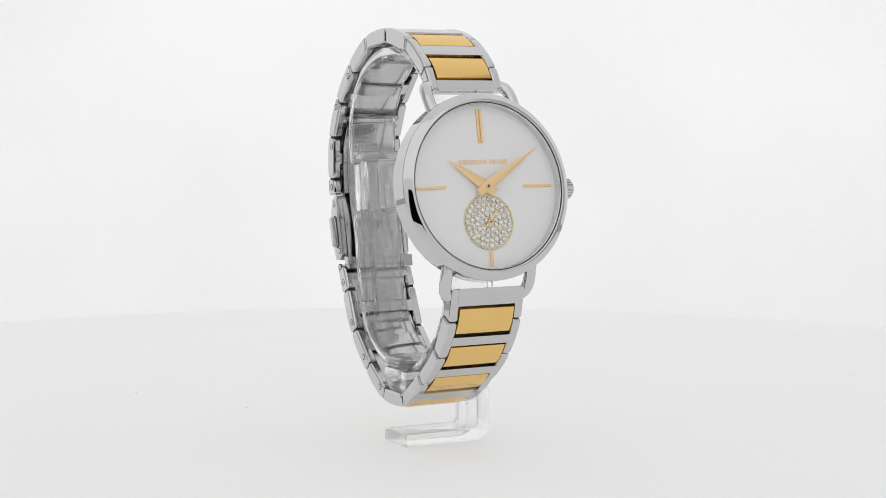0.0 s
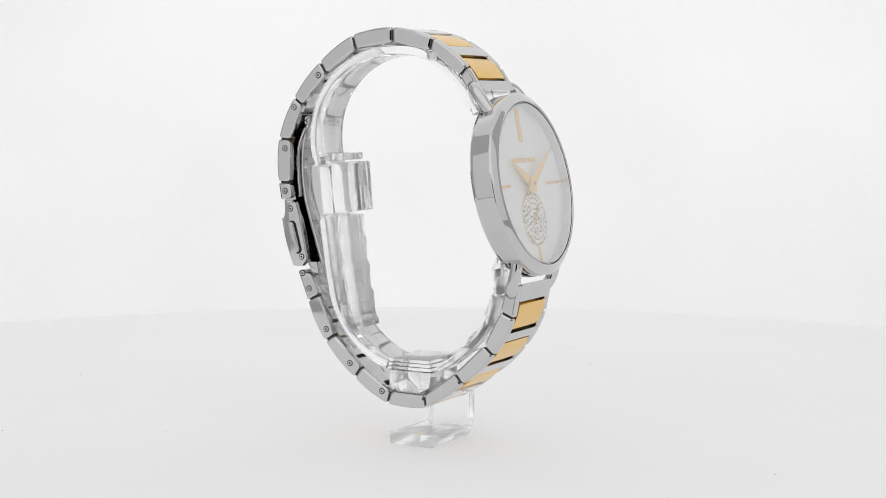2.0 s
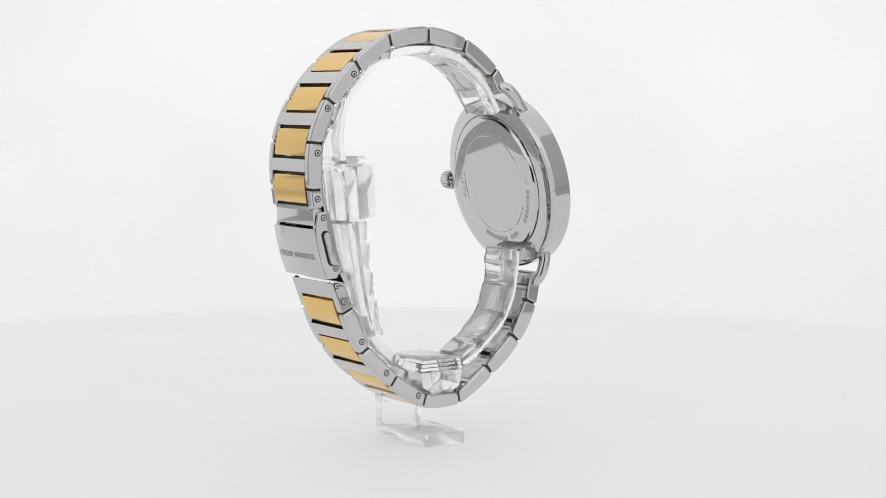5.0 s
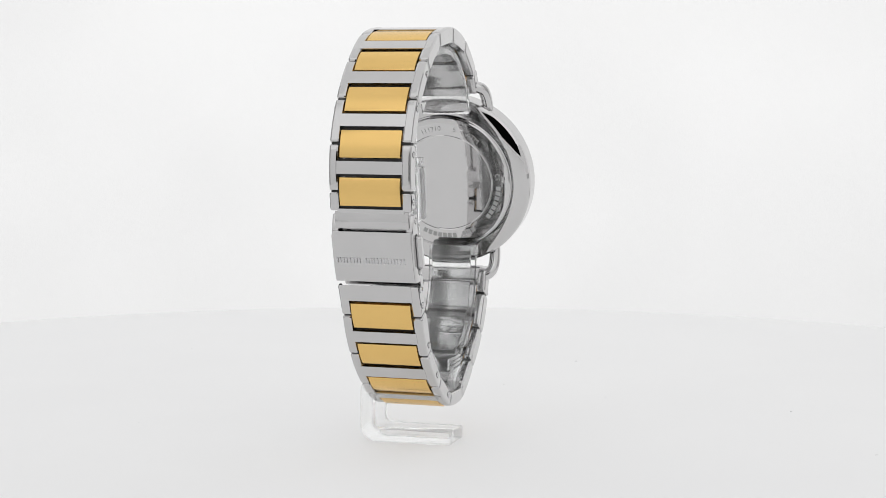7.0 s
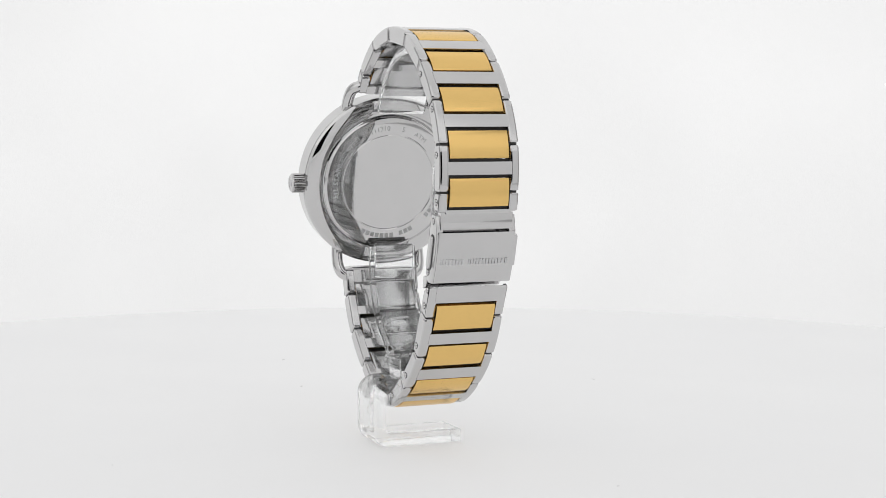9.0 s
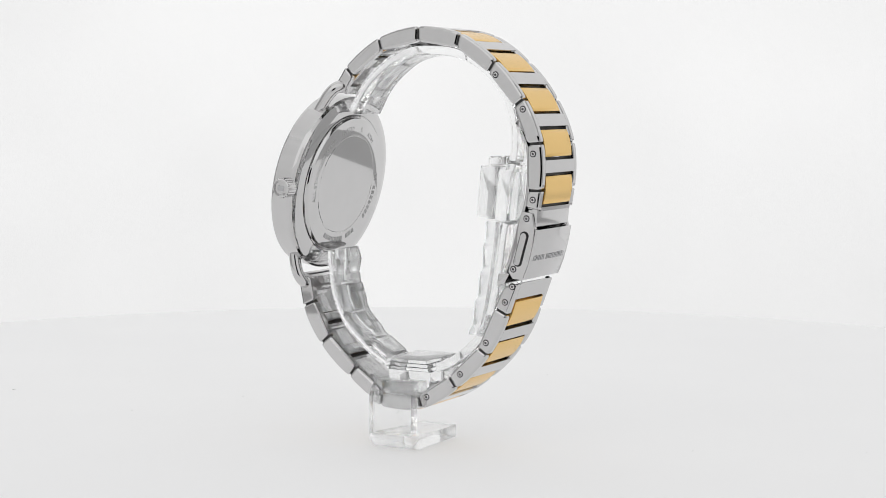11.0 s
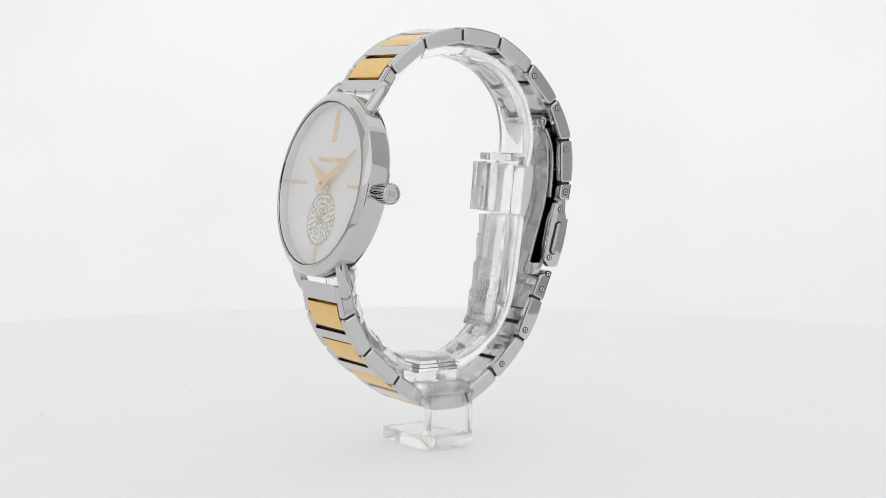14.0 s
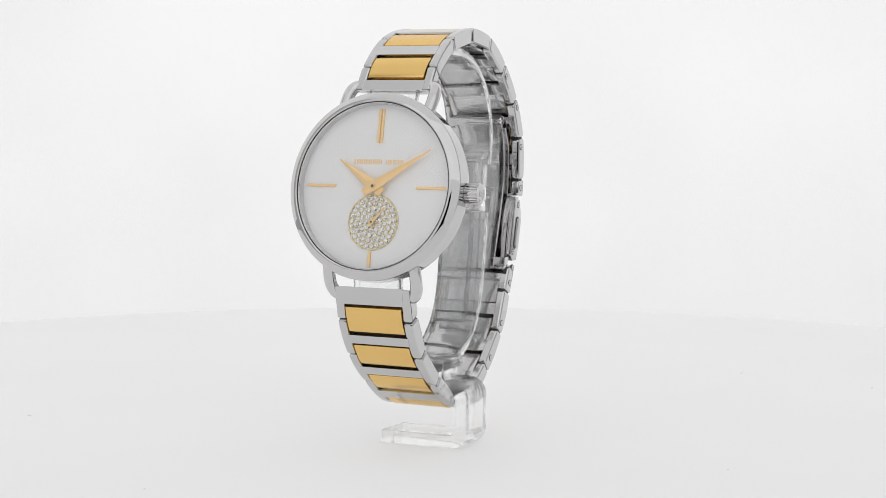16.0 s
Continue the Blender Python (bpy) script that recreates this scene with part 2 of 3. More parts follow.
def stand():
    st = tagged(new("display_stand"), "clear acrylic watch stand with an adjustable ring", "display stand")
    x0, x1, mid = -5.7, 4.9, -0.4
    # bracket: foot, riser and arm in one bent bar
    w0, w1 = -5.8, 4.2
    outer = []
    for cx, cz, a0 in ((9.1, 3.6, 270), (9.1, 10.4, 0)):
        for a in range(0, 91, 15):
            outer.append((cx + 3.6 * math.cos(radians(a0 + a)), cz + 3.6 * math.sin(radians(a0 + a))))
    inner = []
    for cx, cz, a0 in ((8.7, 10.1, 90), (8.7, 4.0, 0)):
        for a in range(0, 91, 15):
            inner.append((cx + 1.2 * math.cos(radians(a0 - a)), cz + 1.2 * math.sin(radians(a0 - a))))
    poly = [(-7.0, 0.1)] + outer + [(5.8, 14.0), (5.8, 11.3)] + inner + [(-7.0, 2.8)]
    bm = bmesh.new()
    a = [bm.verts.new((x, w0, z)) for x, z in poly]
    b = [bm.verts.new((x, w1, z)) for x, z in poly]
    n = len(poly)
    for i in range(n):
        bm.faces.new((a[i], b[i], b[(i + 1) % n], a[(i + 1) % n]))
    bm.faces.new(a)
    bm.faces.new(list(reversed(b)))
    bmesh.ops.recalc_face_normals(bm, faces=bm.faces)
    bevel(bm, 0.35, 2, [e for e in bm.edges if e.calc_face_angle(0) > 0.6])
    bmesh.ops.triangulate(bm, faces=[f for f in bm.faces if len(f.verts) > 4])
    part("bracket", bm, ACRYLIC_BAR, st, "clear bent foot and riser", 40)
    # clamp block over the bottom link
    for z0, z1, grow in ((15.9, 16.6, 0.0), (16.65, 17.4, -0.2), (17.45, 18.2, -0.4)):
        part("clamp_plate", box(-6.7, 6.9, -5.3 - grow, 4.9 + grow, z0, z1, 0.22), ACRYLIC, st)
    bm = prism([(-5.2, 15.7), (-4.9, 12.6), (-2.6, 11.2), (2.2, 11.2), (4.5, 12.6), (4.8, 15.7)], -6.7, 5.7, None, 0.25)
    part("clamp_jaw", bm, ACRYLIC, st)
    # ring, upper part, with a hooked end
    top = [(-14.6, 69.0), (-11.9, 73.7), (-9.1, 76.8), (-4.8, 80.0), (-0.2, 81.5), (4.0, 81.7), (9.4, 81.2), (13.8, 79.6), (17.4, 77.1), (20.1, 74.1), (21.8, 71.3), (22.8, 68.4), (23.3, 65.2), (23.3, 62.0), (22.9, 59.4), (22.4, 57.6)]
    part("upper_ring", strip(top, rounded_section(x0, x1, -0.9, 0.9, 0.3), per=4), ACRYLIC, st)
    part("hook", box(x0, x1, 17.4, 22.0, 58.75, 60.4, 0.5), ACRYLIC, st)
    for s in (-1, 1):
        dot = lathe([(0.42, 0.0), (0.45, 0.06), (0.58, 0.06), (0.62, 0.0)], 18)
        part("mould_mark", moved(dot, Matrix.Translation(((x0 if s < 0 else x1) + 0.01 * s, 20.0, 59.5)) @ pose(0, 0, 0, 0, 90 * s)), ACRYLIC, st)
    # sleeve and rack
    part("sleeve_back", prism([(22.4, 57.4), (19.7, 57.7), (18.7, 47.6), (21.3, 47.3)], x0 + 0.4, x1 - 0.4, None, 0.35), ACRYLIC, st)
    part("sleeve", prism([(19.5, 58.2), (15.5, 58.6), (14.6, 48.2), (18.5, 47.6)], x0 + 0.4, x1 - 0.4, None, 0.4), ACRYLIC, st)
    part("sleeve_rib", prism([(15.35, 58.3), (14.7, 58.4), (13.8, 48.5), (14.45, 48.2)], mid - 3.0, mid + 3.0, None, 0.25), ACRYLIC, st)
    part("sleeve_step", prism([(14.2, 53.6), (13.75, 53.6), (13.35, 49.0), (13.8, 49.0)], mid - 1.7, mid + 1.7, None, 0.15), ACRYLIC, st)
    # rack: a straight back and a gently toothed front
    back, face = [], []
    for k in range(57):
        u = k / 56
        y, z = 18.0 - 1.9 * u - 1.9 * u * u, 47.2 - 23.4 * u
        tooth = (u * 4.0 + 0.35) % 1.0
        back.append((y + 1.55, z))
        face.append((y - 1.5 - 0.6 * (1 - tooth) * min(1.0, tooth * 6), z))
    part("rack", prism([(y - 0.8, z) for y, z in back] + face[::-1], mid - 3.4, mid + 3.4), ACRYLIC_BAR, st, "clear toothed rack", 50)
    part("rack_flange", prism([(y + 0.1, z) for y, z in back] + [(y - 0.74, z) for y, z in back[::-1]], mid - 4.5, mid + 4.5), ACRYLIC_BAR, st, "", 50)
    # ring, lower part
    low = [(21.3, 47.0), (20.9, 45.3), (20.1, 39.5), (19.2, 33.8), (17.9, 28.2), (15.8, 24.0), (12.9, 20.8), (9.8, 18.5), (7.2, 17.2), (5.6, 16.7)]
    part("lower_ring", strip(low, rounded_section(x0, x1, -0.95, 0.95, 0.3)), ACRYLIC, st)
    front = [(-6.2, 16.6), (-9.4, 18.5), (-13.6, 21.9), (-16.6, 25.4), (-18.8, 30.2), (-19.7, 35.6), (-20.0, 39.6)]
    part("front_ring", strip(front, rounded_section(x0, x1, -0.7, 0.7, 0.3)), ACRYLIC, st)
    teeth = ([(-18.9, 40.1), (-18.0, 37.4), (-18.8, 33.2), (-19.2, 32.6), (-19.1, 36.0), (-19.3, 39.9)],
             [(-17.8, 32.3), (-16.6, 28.5), (-16.8, 26.8), (-17.3, 26.2), (-18.1, 29.5), (-18.6, 31.9)],
             [(-15.9, 26.2), (-12.7, 23.0), (-12.1, 21.6), (-12.6, 21.2), (-15.8, 24.9), (-16.6, 26.2)],
             [(-10.6, 21.1), (-6.9, 18.4), (-6.7, 17.7), (-9.0, 19.2), (-12.0, 21.2)])
    for tooth in teeth:
        part("front_tooth", prism(tooth, mid - 4.4, mid + 4.4, None, 0.12), ACRYLIC, st)
    ring = lathe([(0.75, 0.0), (0.8, 0.1), (0.95, 0.1), (1.0, 0.0)], 20)
    part("mould_mark", moved(ring, Matrix.Translation((12.71, 1.6, 7.6)) @ pose(0, 0, 0, 0, 90)), ACRYLIC, st)
    return st


# ---- watch ----
LEAN = 11.3
CASE = Matrix.Translation((CX, -23.3, 54.6)) @ pose(0, 0, 0, 90 - LEAN)
HALF, GOLD_HALF = 8.3, 6.3
SHELL = [STEEL, POLISHED]


def lerp(a, b, t):
    return (a[0] + (b[0] - a[0]) * t, a[1] + (b[1] - a[1]) * t)


def rounded_poly(poly, r):
    """Cuts the sharp corners of a polygon into short arcs."""
    out, n = [], len(poly)
    for i in range(n):
        a, b, c = np.array(poly[i - 1]), np.array(poly[i]), np.array(poly[(i + 1) % n])
        u, v = a - b, c - b
        lu, lv = np.linalg.norm(u), np.linalg.norm(v)
        if np.dot(u, v) / (lu * lv) < -0.9:
            out.append(tuple(b))
            continue
        q = min(r, lu * 0.45, lv * 0.45)
        p0, p1 = b + u / lu * q, b + v / lv * q
        for t in (0, 0.25, 0.5, 0.75, 1):
            out.append(tuple((1 - t) ** 2 * p0 + 2 * t * (1 - t) * b + t * t * p1))
    return out


def inset(poly, amount):
    c = np.mean(np.array(poly), axis=0)
    out, n = [], len(poly)
    for i in range(n):
        a, b, e = np.array(poly[i - 1]), np.array(poly[i]), np.array(poly[(i + 1) % n])
        d1, d2 = b - a, e - b
        nrm = np.array((-d1[1], d1[0])) / max(np.linalg.norm(d1), 1e-9) + np.array((-d2[1], d2[0])) / max(np.linalg.norm(d2), 1e-9)
        nrm /= max(np.linalg.norm(nrm), 1e-9)
        if np.dot(nrm, c - b) < 0:
            nrm = -nrm
        out.append(tuple(b + nrm * amount))
    return out


def side_plate(poly, x0, x1, bm, soft=0.42):
    """A plate with rounded corners and chamfered rims."""
    p = rounded_poly(poly, 0.75)
    one = bmesh.new()
    layers = []
    for x, amount in ((x0, soft), (x0 + soft * 0.3, soft * 0.3), (x0 + soft, 0), (x1 - soft, 0), (x1 - soft * 0.3, soft * 0.3), (x1, soft)):
        layers.append([one.verts.new((x, y, z)) for y, z in (inset(p, amount) if amount else p)])
    n = len(p)
    for a, b in zip(layers, layers[1:]):
        for i in range(n):
            one.faces.new((a[i], b[i], b[(i + 1) % n], a[(i + 1) % n]))
    one.faces.new(layers[0])
    one.faces.new(list(reversed(layers[-1])))
    bmesh.ops.recalc_face_normals(one, faces=one.faces)
    return join(bm, one)


def link_piece(oa, ob_, ia, ib, f0, f1, watch, name="link"):
    """One bracelet link: two side plates and a bridge from f0 to f1 of its length."""
    length = math.dist(oa, ob_)
    g = 0.13 / length
    bm = None
    bulge = 0.4
    mo, mi = lerp(oa, ob_, 0.5), lerp(ia, ib, 0.5)
    d = (mo[0] - mi[0], mo[1] - mi[1])
    k = math.hypot(*d)
    def surface(t):
        p = lerp(oa, ob_, t)
        h = bulge * 4 * t * (1 - t) if length > 8 else 0.0
        return (p[0] + d[0] / k * h, p[1] + d[1] / k * h)

    quad = [surface(g + (1 - 2 * g) * t / 6) for t in range(7)] + [lerp(ia, ib, 1 - g * 1.4), lerp(ia, ib, g * 1.4)]
    for x0, x1 in ((CX - HALF, CX - GOLD_HALF - 0.06), (CX + GOLD_HALF + 0.06, CX + HALF)):
        bm = side_plate(quad, x0, x1, bm)
    bridge = [surface(f0 + (f1 - f0) * t / 3) for t in range(4)] + [lerp(ia, ib, f1), lerp(ia, ib, f0)]
    bm = prism(bridge, CX - GOLD_HALF - 0.4, CX + GOLD_HALF + 0.4, bm)
    link = part(name, bm, SHELL, watch, angle=16, polish_sides=True)
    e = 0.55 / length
    # Black strip under the bridge, painted as shade for the narrow gaps.
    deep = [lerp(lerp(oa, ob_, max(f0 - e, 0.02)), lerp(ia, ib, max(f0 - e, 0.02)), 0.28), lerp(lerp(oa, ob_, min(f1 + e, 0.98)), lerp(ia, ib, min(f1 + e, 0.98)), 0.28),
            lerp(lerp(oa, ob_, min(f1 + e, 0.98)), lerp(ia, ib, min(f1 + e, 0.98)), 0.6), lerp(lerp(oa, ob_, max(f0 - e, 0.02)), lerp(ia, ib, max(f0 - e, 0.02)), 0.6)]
    part("gap_shade", prism(deep, CX - GOLD_HALF - 0.1, CX + GOLD_HALF + 0.1), DARK, link, "black filler painted as shade in the gaps")
    return link


def gold_piece(o, i, da, db, watch, reach=2.76):
    """The gold centre plate where two links meet; da, db: ways along the bracelet on both sides."""
    pa = (o[0] + da[0] * reach, o[1] + da[1] * reach)
    pb = (o[0] + db[0] * reach, o[1] + db[1] * reach)
    n = (o[0] - i[0], o[1] - i[1])
    k = math.hypot(*n)
    n = (n[0] / k, n[1] / k)
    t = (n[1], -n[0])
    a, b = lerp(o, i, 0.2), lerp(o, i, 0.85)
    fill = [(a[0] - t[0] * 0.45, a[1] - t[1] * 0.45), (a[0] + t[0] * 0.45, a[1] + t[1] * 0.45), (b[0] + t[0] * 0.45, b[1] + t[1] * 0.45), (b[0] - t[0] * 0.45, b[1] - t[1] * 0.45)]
    # Black blocks between the side plates stand in for the shade there.
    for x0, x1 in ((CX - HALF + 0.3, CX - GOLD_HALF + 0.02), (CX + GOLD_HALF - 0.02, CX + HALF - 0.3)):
        part("joint_shade", prism(fill, x0, x1), DARK, watch)
    lift = 0.17
    top = []
    for k in range(7):  # gently domed along the bracelet
        p, h = lerp(pa, pb, k / 6), lift - 0.1 + 1.25 * (k / 6) * (1 - k / 6)
        top.append((p[0] + n[0] * h, p[1] + n[1] * h))
    under = [(p[0] - n[0] * 2.15, p[1] - n[1] * 2.15) for p in (top[-1], top[0])]
    bm = prism(top + under, CX - GOLD_HALF + 0.12, CX + GOLD_HALF - 0.12)
    bevel(bm, 0.1, 2, [e for e in bm.edges if e.calc_face_angle(0) > 0.6])
    bm.normal_update()
    for f in bm.faces:
        f.material_index = 1 if f.normal.y * n[0] + f.normal.z * n[1] < -0.7 else 0
    return part("centre_plate", bm, [GOLD, STEEL], watch, "brushed gold-plated centre plate", 16)


def pin(y, z, watch, r=0.68):
    for s in (-1, 1):
        at = Matrix.Translation((CX + s * HALF, y, z)) @ pose(0, 0, 0, 0, 90 * s)
        # Flat black disc painted as the shaded groove round the pin.
        part("pin_shade", moved(lathe([(r, -0.3), (r, 0.02), (0, 0.02)], 16), at), DARK, watch)
        ring = [(r * 0.28, 0.02), (r * 0.33, 0.16), (r * 0.44, 0.25), (r * 0.58, 0.25), (r * 0.7, 0.16), (r * 0.76, 0.02)]
        part("pin", moved(lathe(ring, 16), at), [POLISHED], watch, "small round steel pin head", 60)


def bracelet(watch):
    up_o = [(-16.4, 73.4), (-13.3, 78.1), (-5.6, 83.9), (3.6, 86.1), (13.0, 84.6), (20.8, 79.2), (27.1, 71.8), (30.8, 63.3), (30.9, 54.0), (30.3, 50.2)]
    up_i = [(-14.2, 72.6), (-11.8, 76.4), (-5.0, 81.5), (3.6, 83.3), (12.3, 82.0), (19.4, 77.0), (25.2, 70.4), (28.2, 63.1), (28.3, 54.0), (27.8, 50.6)]
    lo_o = [(26.0, 35.5), (23.6, 29.3), (19.3, 21.0), (12.3, 13.9), (4.6, 9.1), (-4.3, 9.0), (-12.4, 14.4), (-19.3, 20.7), (-23.6, 28.3), (-24.9, 35.0)]
    lo_i = [(23.3, 35.0), (21.2, 30.5), (17.5, 22.2), (10.9, 15.9), (3.9, 11.3), (-4.0, 11.1), (-11.0, 16.2), (-17.5, 22.3), (-21.2, 29.4), (-22.2, 34.4)]
    for o, i, swell in ((up_o, up_i, 0.3), (lo_o, lo_i, 0.5)):
        n = len(o)
        raised = []
        for a, b in zip(o, i):
            k = swell / math.dist(a, b)
            raised.append((a[0] + (a[0] - b[0]) * k, a[1] + (a[1] - b[1]) * k))
        o = raised
        for k in range(n - 1):
            length = math.dist(o[k], o[k + 1])
            f0, f1 = 3.42 / length, 1 - 3.42 / length
            at_end = k in (0, n - 2)
            if at_end:
                f0, f1 = (0.02, 1 - 3.35 / length) if k == 0 else (3.35 / length, 0.98)
                f1 = max(f1, f0 + 0.2)
            link_piece(o[k], o[k + 1], i[k], i[k + 1], f0, f1, watch, "end_link" if at_end else "link")
        for k in range(1, n - 1):
            ua = np.array(o[k - 1]) - np.array(o[k])
            ub = np.array(o[k + 1]) - np.array(o[k])
            ua, ub = ua / np.linalg.norm(ua), ub / np.linalg.norm(ub)
            if swell > 0.4 and k in (4, 5):  # beside the bottom link the plate follows its steeper neighbour
                if k == 4:
                    ub = -0.4 * ua + 0.6 * ub
                    ub /= np.linalg.norm(ub)
                else:
                    ua = -0.4 * ub + 0.6 * ua
                    ua /= np.linalg.norm(ua)
            gold_piece(o[k], i[k], ua, ub, watch)
    for y, z in ((21.2, 76.6), (27.2, 69.9), (29.5, 61.2), (29.5, 52.2), (23.6, 31.7), (19.4, 23.3), (13.6, 16.5), (5.9, 11.2)):
        pin(y, z, watch)
    # folding clasp
    clasp_parts(watch)


def clasp_parts(watch):
    cover = strip([(30.15, 46.4), (29.5, 43.0), (28.5, 39.4), (27.4, 36.6)], rounded_section(CX - 8.0, CX + 8.0, -0.45, 0.45, 0.3), per=5)
    cl = part("clasp_cover", cover, SHELL, watch, "brushed steel clasp plate with an engraved mark", polish_sides=True)
    # engraved maker's mark, as plain blocks
    x = CX - 6.6
    for w in (1.3, 0.45, 1.1, 1.15, 1.2, 0.95, 0.85, None, 1.05, 1.25, 1.1, 0.95):
        if w is None:
            x += 0.75
            continue
        m = None
        for a, b in ([(0, w * 0.9)] if w < 0.5 else [(0, w * 0.3), (w * 0.58, w * 0.88)]):
            m = box(x + a, x + b, -0.03, 0.03, -0.55, 0.55, bm=m)
        m = moved(m, Matrix.Translation((0, 29.42, 40.6)) @ pose(0, 0, 0, -16.0))
        part("mark", m, MARKED, cl, "plain engraved block")
        x += w + 0.2
    core = [(28.3, 49.8), (28.5, 46.0), (27.4, 40.5), (26.2, 36.6), (24.1, 37.2), (24.7, 41.0), (26.1, 46.4), (27.4, 49.8)]
    part("clasp_core", prism(core, CX - 6.8, CX + 6.8), STEEL, watch, "steel inner side of the clasp")
    bridge = prism([(30.2, 50.2), (30.0, 46.9), (28.4, 46.9), (28.2, 50.2)], CX - 7.5, CX + 7.5, None, 0.15)
    part("clasp_bridge", bridge, SHELL, watch, polish_sides=True)
    side = [(29.3, 49.6), (27.0, 49.9), (26.0, 46.5), (24.2, 37.9), (25.2, 36.4), (27.3, 36.3), (28.55, 39.4), (29.45, 43.0), (29.9, 46.2)]
    for s in (-1, 1):
        xa, xb = sorted((CX + s * 6.9, CX + s * 8.3))
        part("clasp_side", prism(side, xa, xb, None, 0.25), SHELL, watch, polish_sides=True)
        def stadium(r):
            up = [(27.75 + r * math.cos(a), 45.0 + r * math.sin(a)) for a in np.linspace(0.0, math.pi, 9)]
            return up + [(26.35 + r * math.cos(a), 39.9 + r * math.sin(a)) for a in np.linspace(math.pi, 2 * math.pi, 9)]

        xa, xb = sorted((CX + s * 8.0, CX + s * 8.32))
        # Flush black plate drawn as the shaded groove; no groove is cut.
        part("button_shade", prism(stadium(0.98), xa, xb), DARK, watch, "black slot painted as shade round the button")
        xa, xb = sorted((CX + s * 8.0, CX + s * (9.4 if s < 0 else 8.9)))
        part("push_button", prism(stadium(0.68), xa, xb, None, 0.3, 3), [STEEL], watch, "rounded steel release button")
    for y, z in ((28.2, 48.5), (25.4, 38.4), (25.2, 34.9)):
        pin(y, z, watch)
    knuckle = prism([(24.4, 37.4), (23.2, 35.3), (21.5, 34.8), (21.9, 37.4)], CX - HALF + 0.4, CX + HALF - 0.4, None, 0.25)
    part("clasp_knuckle", knuckle, SHELL, watch, polish_sides=True)
    blade = strip([(25.4, 67.0), (26.6, 63.5), (27.1, 58.0), (26.6, 52.0), (25.0, 46.0), (22.8, 39.0), (21.6, 35.4)], rounded_section(CX - 5.4, CX + 5.4, -0.3, 0.3, 0.15))
    inner = part("folding_blade", blade, [STEEL], watch, "curved steel folding blade")
    along = Matrix(((0, -1, 0, CX + 2.6), (0.27, 0, -0.963, 25.28), (0.963, 0, 0.27, 48.6), (0, 0, 0, 1)))
    part("engraving", moved(text_mesh("STAINLESS STEEL", 1.5), along), ETCHED, inner, "engraved capital letters")
    blade = strip([(25.9, 65.5), (27.5, 61.5), (27.7, 56.5), (27.2, 51.0)], rounded_section(CX - 6.2, CX + 6.2, -0.22, 0.22, 0.1))
    part("folding_blade", blade, [STEEL], watch, "curved steel folding blade")
    hinge = moved(lathe([(0, -5.45), (0.3, -5.6), (0.45, -5.5), (0.5, -5.1), (0.72, -5.1), (0.78, -5.55), (0.95, -5.65), (1.1, -5.4), (1.1, -2), (0.85, -1.9), (0.85, 1.9), (1.1, 2), (1.1, 5.4), (0.95, 5.65), (0.78, 5.55), (0.72, 5.1), (0.5, 5.1), (0.45, 5.5), (0.3, 5.6), (0, 5.45)], 20), Matrix.Translation((CX, 25.3, 67.1)) @ pose(0, 0, 0, 0, 90))
    part("hinge", hinge, [STEEL], watch, "ribbed steel hinge knuckle")


def lugs(watch):
    ups = [(9.3, -20.2, 68.0), (9.5, -18.4, 70.4), (9.5, -16.9, 72.4), (9.1, -15.6, 73.8), (8.0, -14.7, 74.3), (6.5, -14.5, 74.4)]
    lows = [(9.3, -25.4, 40.6), (9.5, -25.2, 38.2), (9.5, -24.6, 35.6), (9.0, -23.9, 33.9), (7.9, -23.5, 33.1), (6.4, -23.4, 32.9)]
    for pts in (ups, lows):
        for s in (-1, 1):
            path = [(CX + s * q[0], q[1], q[2]) for q in [tuple(v) for v in smooth_path(pts, 5)]]
            part("lug", tube(path, 1.22, 16), [POLISHED], watch, "rounded steel wire lug")
        y, z = pts[-1][1:]
        part("spring_bar", tube([(CX - 6.6, y, z), (CX + 6.6, y, z)], 0.6, 12), [POLISHED], watch)


def text_mesh(words, size):
    """Flat letters of the built-in font as a bmesh, in its own x-y plane, with its width."""
    cu = bpy.data.curves.new("letters", "FONT")
    cu.body, cu.size, cu.extrude, cu.resolution_u = words, size, 0.012, 3
    cu.align_x = "CENTER"
    ob = bpy.data.objects.new("letters", cu)
    scene.collection.objects.link(ob)
    dg = bpy.context.evaluated_depsgraph_get()
    me = bpy.data.meshes.new_from_object(ob.evaluated_get(dg))
    bm = bmesh.new()
    bm.from_mesh(me)
    bpy.data.objects.remove(ob)
    bpy.data.curves.remove(cu)
    bpy.data.meshes.remove(me)
    return bm


def hand_mesh(length, tail, width, tailw, thick):
    """A faceted tapering hand along +y with a raised middle line."""
    bm = bmesh.new()
    pts = [(-tailw, -tail), (-width, 0.6), (-0.09, length), (0.09, length), (width, 0.6), (tailw, -tail)]
    mid = [(0, -tail, thick), (0, 0.6, thick), (0, length, thick * 0.8)]
    v = [bm.verts.new((x, y, thick * 0.35)) for x, y in pts]
    u = [bm.verts.new((x, y, 0)) for x, y in pts]
    c = [bm.verts.new(q) for q in mid]
    for f in ((v[0], v[1], c[1], c[0]), (v[1], v[2], c[2], c[1]), (v[3], v[4], c[1], c[2]), (v[4], v[5], c[0], c[1]), (v[5], v[0], c[0]), (v[2], v[3], c[2])):
        bm.faces.new(f)
    n = len(pts)
    for i in range(n):
        bm.faces.new((v[i], v[(i + 1) % n], u[(i + 1) % n], u[i]))
    bm.faces.new(u)
    return bm


